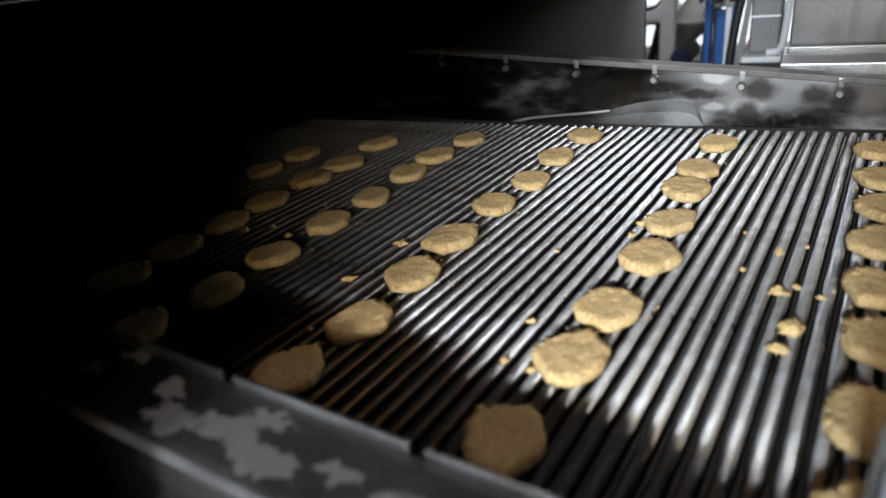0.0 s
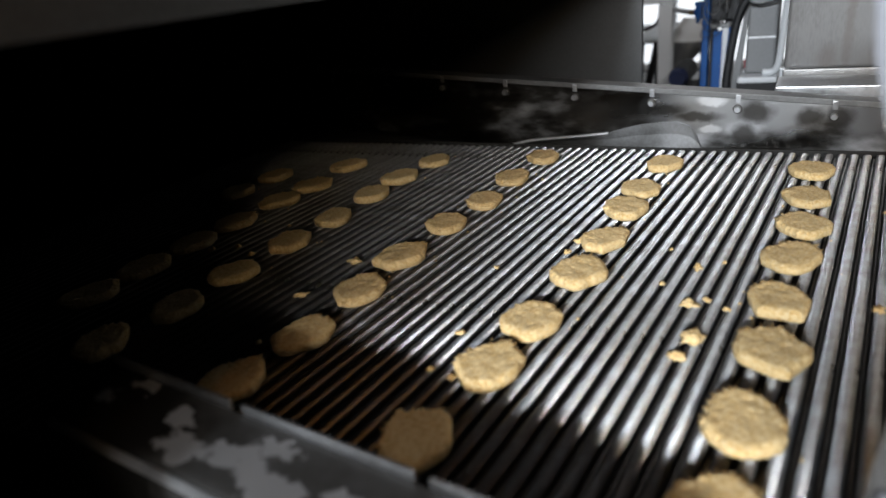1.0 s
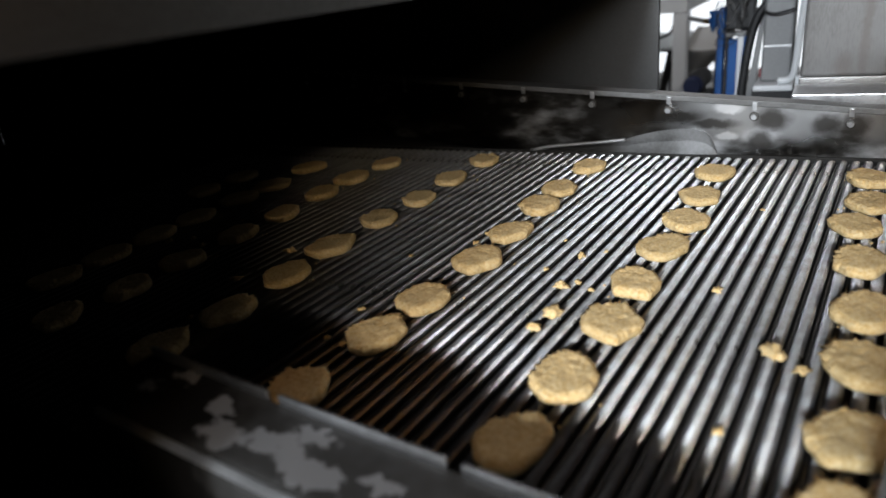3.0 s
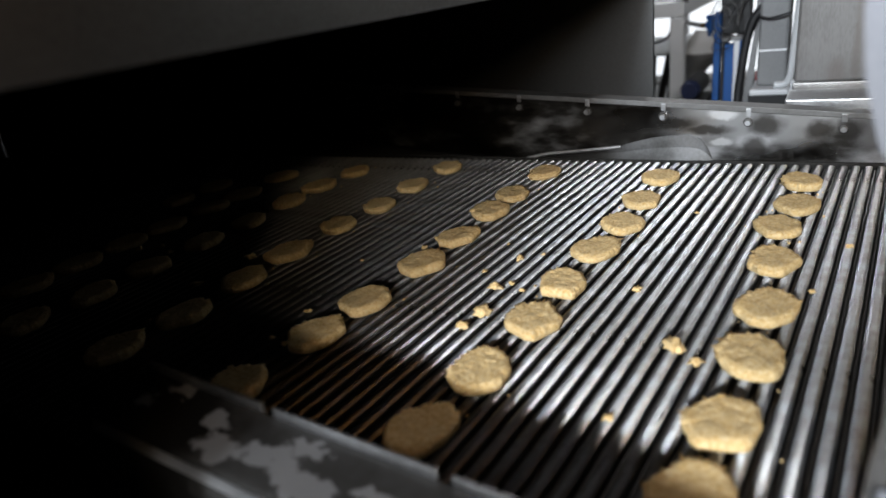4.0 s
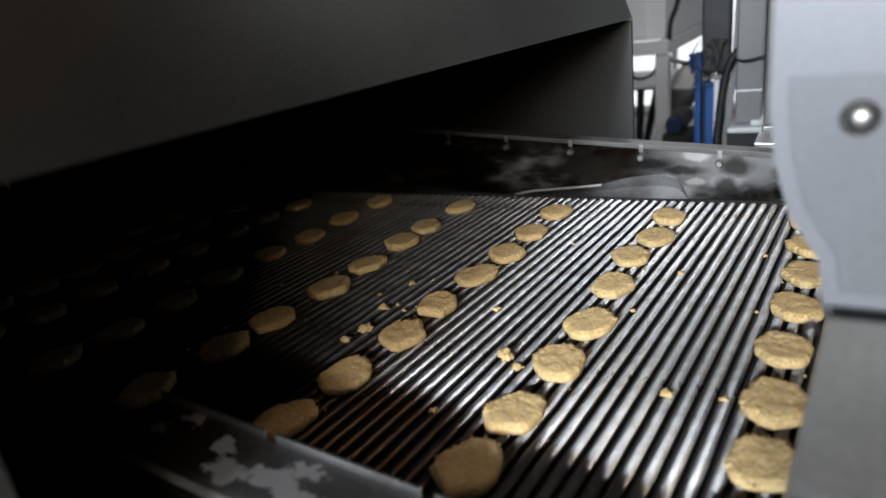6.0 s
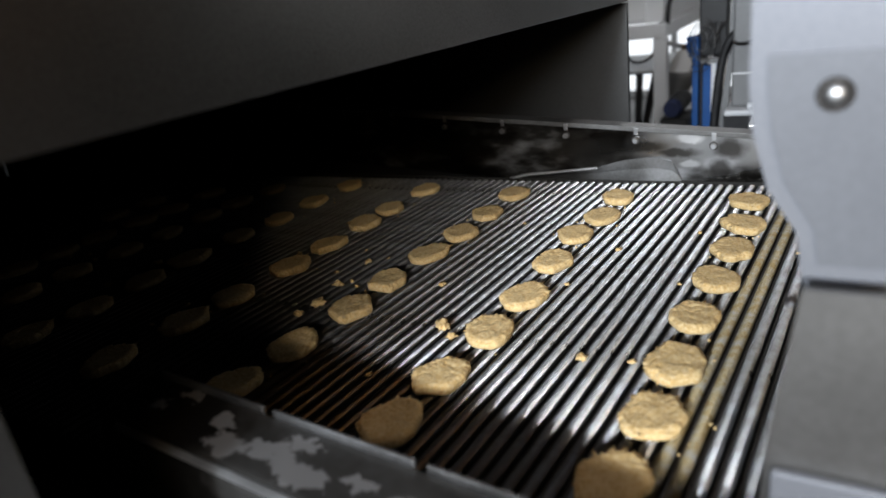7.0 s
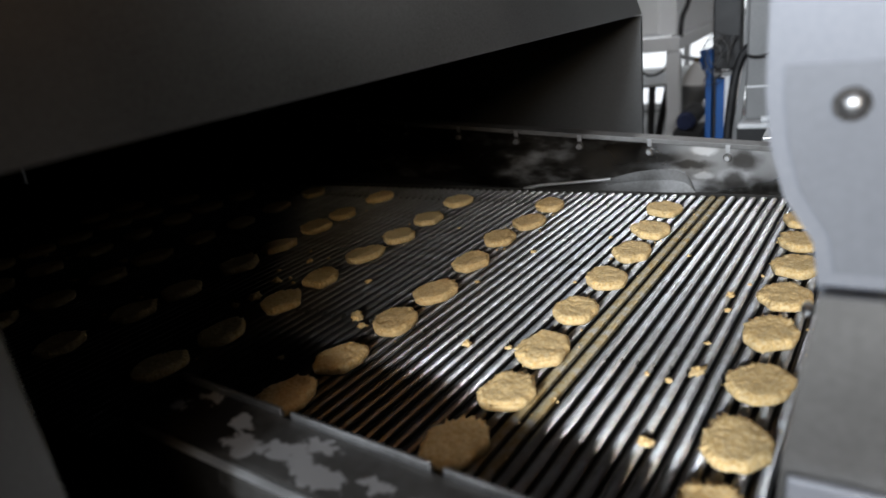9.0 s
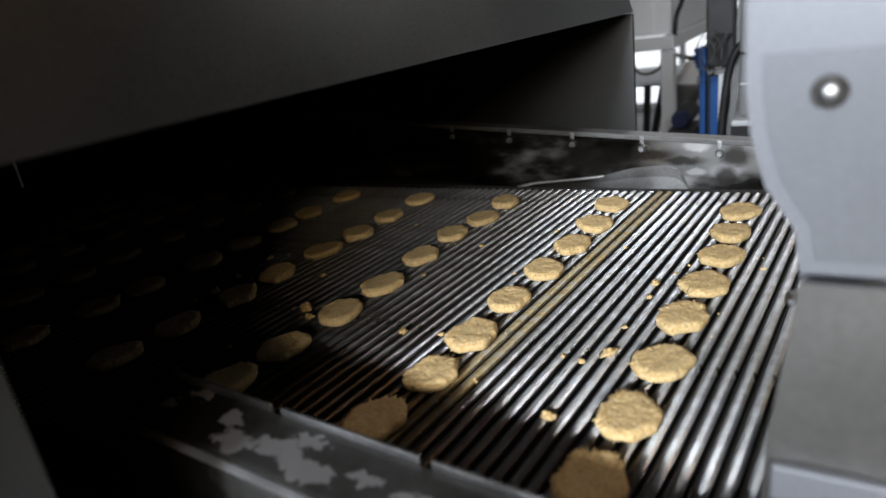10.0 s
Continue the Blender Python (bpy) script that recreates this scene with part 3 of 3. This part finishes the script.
for x0, x1, top in ((-0.019, -0.002, 0.134), (0.011, 0.0365, 0.046)):
    post = thing("blue_column", "blue painted steel column", "column", "blue columns")
    part("shaft", box(x0, x1, 1.8, 1.84, 0.01, H + top, 0.003), BLUE, post)
    part("foot_plate", box(x0 - 0.002, x1 + 0.002, 1.76, 1.9, 0, 0.01), BLUE, post)
post = thing("grey_column", "thin grey steel column", "column")
part("shaft", box(0.041, 0.056, 1.75, 1.78, 0, H + 0.06, 0.002), PAINT, post)
part("cap", box(0.012, 0.060, 1.745, 1.785, H + 0.061, H + 0.072, 0.003), COVER, post)
shaft = thing("dark_pillar", "dark steel pillar between blue columns", "column")
part("shaft", box(-0.003, 0.010, 1.845, 1.9, 0, H + 0.066, 0.002), DARKWALL, shaft)
dark = thing("junction_box", "black junction box with hanging wires", "junction box")
part("body", box(-0.008, 0.070, 1.845, 1.9, H + 0.068, H + 0.30, 0.006), BLACK, dark)
part("bracket", box(0.03, 0.05, 1.902, 1.94, 0, H + 0.16), DARKWALL, dark)

hose = thing("black_hose", "thick black ribbed hose hanging down", "hose")
part("tube", pipe([(0.062, 1.55, 0.3), (0.072, 1.55, H - 0.2), (0.079, 1.55, H - 0.059), (0.086, 1.55, H + 0.024), (0.094, 1.55, H + 0.084), (0.106, 1.55, H + 0.128), (0.122, 1.55, H + 0.152), (0.141, 1.55, H + 0.163)], 0.0098, 12, 0.06), BLACK, hose, "", True)
part("fitting", rod((0.141, 1.55, H + 0.163), (0.152, 1.55, H + 0.168), 0.0085, n=12), STEEL, hose)
bar = thing("flat_bar_post", "dull grey flat steel post behind the hose", "post")
part("shaft", sheet([(0.078, 1.575, 0.0), (0.100, 1.575, 0.0), (0.106, 1.575, H - 0.06), (0.118, 1.575, H + 0.1), (0.124, 1.575, H + 0.32), (0.112, 1.575, H + 0.32), (0.107, 1.575, H + 0.1), (0.088, 1.575, H - 0.06)], 0.012, (0, 1, 0)), COVER, bar)
slim = thing("blue_air_line", "thin bright blue air line beside the grey column", "air line")
part("tube", pipe([(0.060, 1.70, H - 0.25), (0.061, 1.70, H - 0.03), (0.064, 1.70, H + 0.03), (0.066, 1.70, H + 0.066)], 0.0042, 10), BLUE, slim, "", True)
lead = thing("thin_cable", "thin black cable across the grey box", "cable")
part("sheath", pipe([(0.125, 1.47, H + 0.145), (0.15, 1.468, H + 0.138), (0.19, 1.465, H + 0.147)], 0.0025, 6), BLACK, lead)
tag = thing("red_lever", "small red plastic lever beside the hose", "lever")
part("grip", rod((0.116, 1.6, H - 0.045), (0.118, 1.6, H + 0.0), 0.005, 0.004), RED, tag)

wires = thing("wire_bundle", "looped bundle of thin grey wires", "cable")
for k in range(6):
    r = 0.022 + 0.006 * k
    pts = [(0.018 + 0.006 * math.sin(2.3 * k) + 0.75 * r * math.sin(a), 1.72 + 0.006 * k, H + 0.112 + 0.014 * math.cos(1.7 * k) + r * 1.25 * math.cos(a)) for a in [2 * math.pi * i / 11 + k for i in range(10)]]
    pts.append((0.02 + 0.010 * k, 1.842, H + 0.165))
    part("wire", pipe(pts, 0.0013, 6), (DULL, ROD, BLACK)[k % 3], wires)

cab = thing("control_box", "grey steel box with a white bent pipe beside it", "cabinet")
part("body", box(0.124, 0.187, 1.5, 1.6, H - 0.018, H + 0.6, 0.006), COVER, cab)
part("weld_seam", box(0.126, 0.185, 1.4975, 1.4995, H + 0.062, H + 0.065), BRIGHT, cab)
part("base", box(0.113, 0.197, 1.46, 1.6, H - 0.034, H - 0.020, 0.005), PAINT, cab)
part("bent_pipe", pipe([(0.165, 1.47, H - 0.012), (0.186, 1.47, H - 0.010), (0.195, 1.47, H + 0.002), (0.1985, 1.47, H + 0.03), (0.202, 1.47, H + 0.104), (0.2055, 1.47, H + 0.175), (0.214, 1.47, H + 0.4)], 0.0078, 12), WHITE, cab, "white bent pipe")
part("foot", box(0.11, 0.20, 1.48, 1.6, 0, H - 0.036), DARKWALL, cab)

side = thing("machine_cover", "large dull grey sheet-metal machine cover", "machine")
part("panel", box(0.2295, 0.46, 0.93, 0.95, H + 0.088, H + 0.8, 0.004), STAINED, side)
part("shelf", box(0.224, 0.46, 0.846, 0.928, H + 0.060, H + 0.0775, 0.002), STEEL, side, "bright steel shelf edge")
part("skirt", box(0.23, 0.455, 0.86, 0.92, H - 0.3, H + 0.058), STEEL, side)
part("under_panel", box(0.228, 0.46, 0.935, 0.945, H + 0.06, H + 0.086, 0.002), DULL, side, "duller strip under the cover")

foot = thing("pale_foot_post", "short pale grey square post behind the cover", "post")
part("shaft", box(0.212, 0.229, 1.19, 1.21, 0, H + 0.045, 0.002), PAINT, foot)

# ---- cookies and crumbs ----
ROWS = [
    [(-0.429, 0.448), (-0.424, 0.527)],
    [(-0.324, 0.132), (-0.325, 0.201), (-0.326, 0.274), (-0.327, 0.345), (-0.323, 0.429), (-0.319, 0.499), (-0.325, 0.596)],
    [(-0.209, 0.068), (-0.196, 0.142), (-0.197, 0.219), (-0.194, 0.306), (-0.190, 0.390), (-0.192, 0.478), (-0.194, 0.555), (-0.182, 0.642)],
    [(-0.036, 0.066), (-0.028, 0.141), (-0.030, 0.227), (-0.032, 0.307), (-0.028, 0.403), (-0.017, 0.486), (-0.019, 0.580), (-0.011, 0.678)],
    [(0.140, 0.059), (0.150, 0.150), (0.154, 0.221), (0.165, 0.317), (0.168, 0.398), (0.165, 0.491), (0.166, 0.563), (0.174, 0.667)],
    [(0.321, 0.067), (0.327, 0.147), (0.338, 0.233), (0.337, 0.309), (0.342, 0.398), (0.350, 0.478), (0.351, 0.563), (0.352, 0.662)],
    [(0.503, 0.071), (0.509, 0.143), (0.516, 0.230), (0.520, 0.311), (0.518, 0.408), (0.514, 0.499), (0.528, 0.573), (0.529, 0.659)],
    [(0.687, 0.067), (0.695, 0.146), (0.698, 0.223), (0.698, 0.311), (0.705, 0.399), (0.711, 0.485), (0.715, 0.569), (0.712, 0.660)],
    [(0.876, 0.060), (0.881, 0.139), (0.887, 0.224), (0.888, 0.311), (0.893, 0.395), (0.900, 0.477), (0.899, 0.557), (0.899, 0.645)],
]
CRUMBS = [(0.074, 0.33, 3), (0.23, 0.417, 3), (0.261, 0.38, 5), (0.237, 0.339, 4), (0.282, 0.398, 3), (0.265, 0.306, 7), (0.277, 0.253, 9), (0.27, 0.224, 7), (0.295, 0.307, 4),
          (0.278, 0.319, 4), (-0.086, 0.301, 7), (-0.092, 0.218, 6), (0.098, 0.204, 4), (0.1, 0.148, 4), (-0.069, 0.133, 4), (0.135, 0.413, 5), (0.132, 0.383, 5), (0.122, 0.144, 4),
          (-0.293, 0.283, 6), (-0.266, 0.301, 4), (-0.228, 0.286, 4), (-0.246, 0.375, 3), (0.455, 0.246, 9), (0.475, 0.228, 5), (0.612, 0.227, 6), (0.656, 0.234, 4), (0.402, 0.339, 5),
          (0.577, 0.486, 4), (0.548, 0.374, 4), (0.432, 0.14, 4), (0.418, 0.559, 3), (0.661, 0.561, 4), (0.665, 0.403, 3), (0.837, 0.41, 6), (0.839, 0.373, 4),
          (0.775, 0.514, 3), (0.832, 0.244, 9), (0.815, 0.134, 6), (0.832, 0.299, 3), (0.813, 0.224, 4), (0.793, 0.229, 3), (0.852, 0.443, 3), (0.941, 0.475, 3), (0.862, 0.471, 3)]
rng = random.Random(7)


def cookie_mesh(seed):
    """A thick crumbly round: torn rim, pitted top, straight side."""
    r = random.Random(seed)
    off = Vector((r.uniform(0, 50), r.uniform(0, 50), r.uniform(0, 50)))
    R, T, n, m = r.uniform(0.0272, 0.0300), r.uniform(0.0090, 0.0108), 120, 26
    torn = r.uniform(1.7, 3.3)
    cuts = [(r.uniform(0, 6.28), r.uniform(0.84, 0.97)) for k in range(r.choice((1, 2, 2, 3)))]

    def smooth_rim(a):
        v = R * (1 + 0.15 * noise.noise(Vector((1.6 * math.cos(a), 1.6 * math.sin(a), 0)) + off))
        for b, d in cuts:
            if math.cos(a - b) > 0.3:
                v = min(v, R * d / math.cos(a - b))
        return v

    def worn(a):
        """How torn the rim is at this angle."""
        return max(0.36, math.cos(((a - torn + math.pi) % (2 * math.pi) - math.pi) / 1.5) * 1.25)

    def rim(a):
        c, t = math.cos(a), math.sin(a)
        teeth = 0.09 * noise.noise(Vector((7 * c, 7 * t, 3)) + off) + 0.16 * noise.noise(Vector((15 * c, 15 * t, 9)) + off) + 0.26 * noise.noise(Vector((38 * c, 38 * t, 5)) + off)
        return smooth_rim(a) * (1 + worn(a) * teeth)

    verts, faces = [(0, 0, T)], []
    for i in range(1, m + 1):
        s = i / m
        for k in range(n):
            a = 2 * math.pi * k / n
            rr = s * (rim(a) * s ** 18 + smooth_rim(a) * (1 - s ** 18))
            p = Vector((rr * math.cos(a), rr * math.sin(a), 0))
            h = 0.0009 * noise.noise(p * 80 + off) + 0.00025 * noise.noise(p * 240 + off)
            h -= 0.0012 * max(0, noise.noise(Vector((p.x * 130, p.y * 190, 1)) + off) - 0.2)
            h += 0.0024 * worn(a) * s ** 3 * max(0, noise.noise(p * 260 + off) - 0.05) + 0.0008 * worn(a) * s ** 4 * noise.noise(p * 430 + off)
            edge = 0.0 if s < 0.82 else -0.0024 * ((s - 0.82) / 0.18) ** 2
            verts.append((p.x, p.y, T + h + edge))
    for i, (z, s) in enumerate(((0.72, 1.025), (0.4, 1.03), (0.12, 1.01), (0.0, 0.96))):
        for k in range(n):
            a = 2 * math.pi * k / n
            q = Vector((math.cos(a) * 3, math.sin(a) * 3, z * 2))
            rr = (smooth_rim(a) * (1 - 0.35 * z) + rim(a) * 0.35 * z) * s * (1 + 0.010 * noise.noise(q * 2.2 + off) + 0.010 * noise.noise(q * 5 + off) + 0.012 * noise.noise(q * 14 + off))
            verts.append((rr * math.cos(a), rr * math.sin(a), T * z))
    for k in range(n):
        faces.append((0, 1 + k, 1 + (k + 1) % n))
    for i in range(m + 3):
        for k in range(n):
            a, b = 1 + i * n, 1 + (i + 1) * n
            j = (k + 1) % n
            faces.append((a + k, b + k, b + j, a + j))
    last = 1 + (m + 3) * n
    faces.append(tuple(last + k for k in range(n))[::-1])
    verts = [(x * 0.84, y * 1.05, z) for x, y, z in verts]
    me = bpy.data.meshes.new("cookie")
    me.from_pydata(verts, [], faces)
    for p in me.polygons:
        p.use_smooth = True
    me.materials.append(COOKIE)
    return me


def crumb_mesh(seed, size):
    """A torn, flattish lump of dough."""
    r = random.Random(seed)
    bm = bmesh.new()
    bmesh.ops.create_icosphere(bm, subdivisions=3, radius=1)
    rad = size * 0.00075 * r.uniform(0.8, 1.15)
    off = Vector((r.uniform(0, 50), 0, 0))
    long = r.uniform(0.75, 1.3)
    for v in bm.verts:
        d = v.co.normalized()
        v.co = d * rad * (1 + 0.9 * noise.noise(d * 1.5 + off) + 0.5 * noise.noise(d * 3.3 + off) + 0.25 * noise.noise(d * 8 + off))
        v.co = Vector((v.co.x * long, v.co.y / long, max(v.co.z * 0.6 + rad * 0.35, -0.0005)))
    me = bpy.data.meshes.new("crumb")
    bm.to_mesh(me)
    bm.free()
    for p in me.polygons:
        p.use_smooth = True
    me.materials.append(COOKIE)
    return me


RIDERS = []
bm = bmesh.new()
for row in ROWS:
    for x, y in row:
        for k in range(rng.randint(1, 4)):
            a, d, r0 = rng.uniform(0, 6.28), rng.uniform(0.029, 0.041), rng.uniform(0.0006, 0.0017)
            b = bmesh.new()
            bmesh.ops.create_icosphere(b, subdivisions=1, radius=r0)
            for v in b.verts:
                v.co = Vector((x + d * math.cos(a), 0.008 + 1.024 * y + d * math.sin(a), r0 * 0.5)) + v.co * rng.uniform(0.6, 1.3)
            join(bm, b)
fine = tagged(finish("fine_crumbs", bm, COOKIE), "fine yellow crumbs strewn beside the cookies", "crumbs", kind="stuff")
RIDERS.append((fine, 0.0, 0.0, 0.0))
for i, row in enumerate(ROWS):
    for j, (x, y) in enumerate(row):
        c = tagged(new("cookie", cookie_mesh(100 * i + j)), "pale yellow crumbly unbaked round cookie on the wire belt", "cookie", "cookies on the belt")
        RIDERS.append((c, x - 0.005, 0.008 + 1.024 * y, rng.uniform(-25, 25)))
for i, (x, y, s) in enumerate(CRUMBS):
    c = tagged(new("crumb", crumb_mesh(i, s)), "small pale yellow crumb of dough on the belt", "crumb", "crumbs on the belt")
    RIDERS.append((c, x, y, rng.uniform(0, 80)))

# ---- the belt and what rides on it ----
RUN = [(0, 0.0), (1, 0.0655), (2, 0.1305), (3.5, 0.2330), (4.5, 0.2965), (5.5, 0.3630), (7, 0.4626), (8, 0.5296), (9, 0.5975), (10, 0.6670)]


def motions():
    walk(belt, [(t, pose(-d, 0, H)) for t, d in RUN])
    for ob, x, y, turn in RIDERS:
        walk(ob, [(t, pose(x - d, y, H + 0.0004, 0, 0, turn)) for t, d in RUN])


motions()
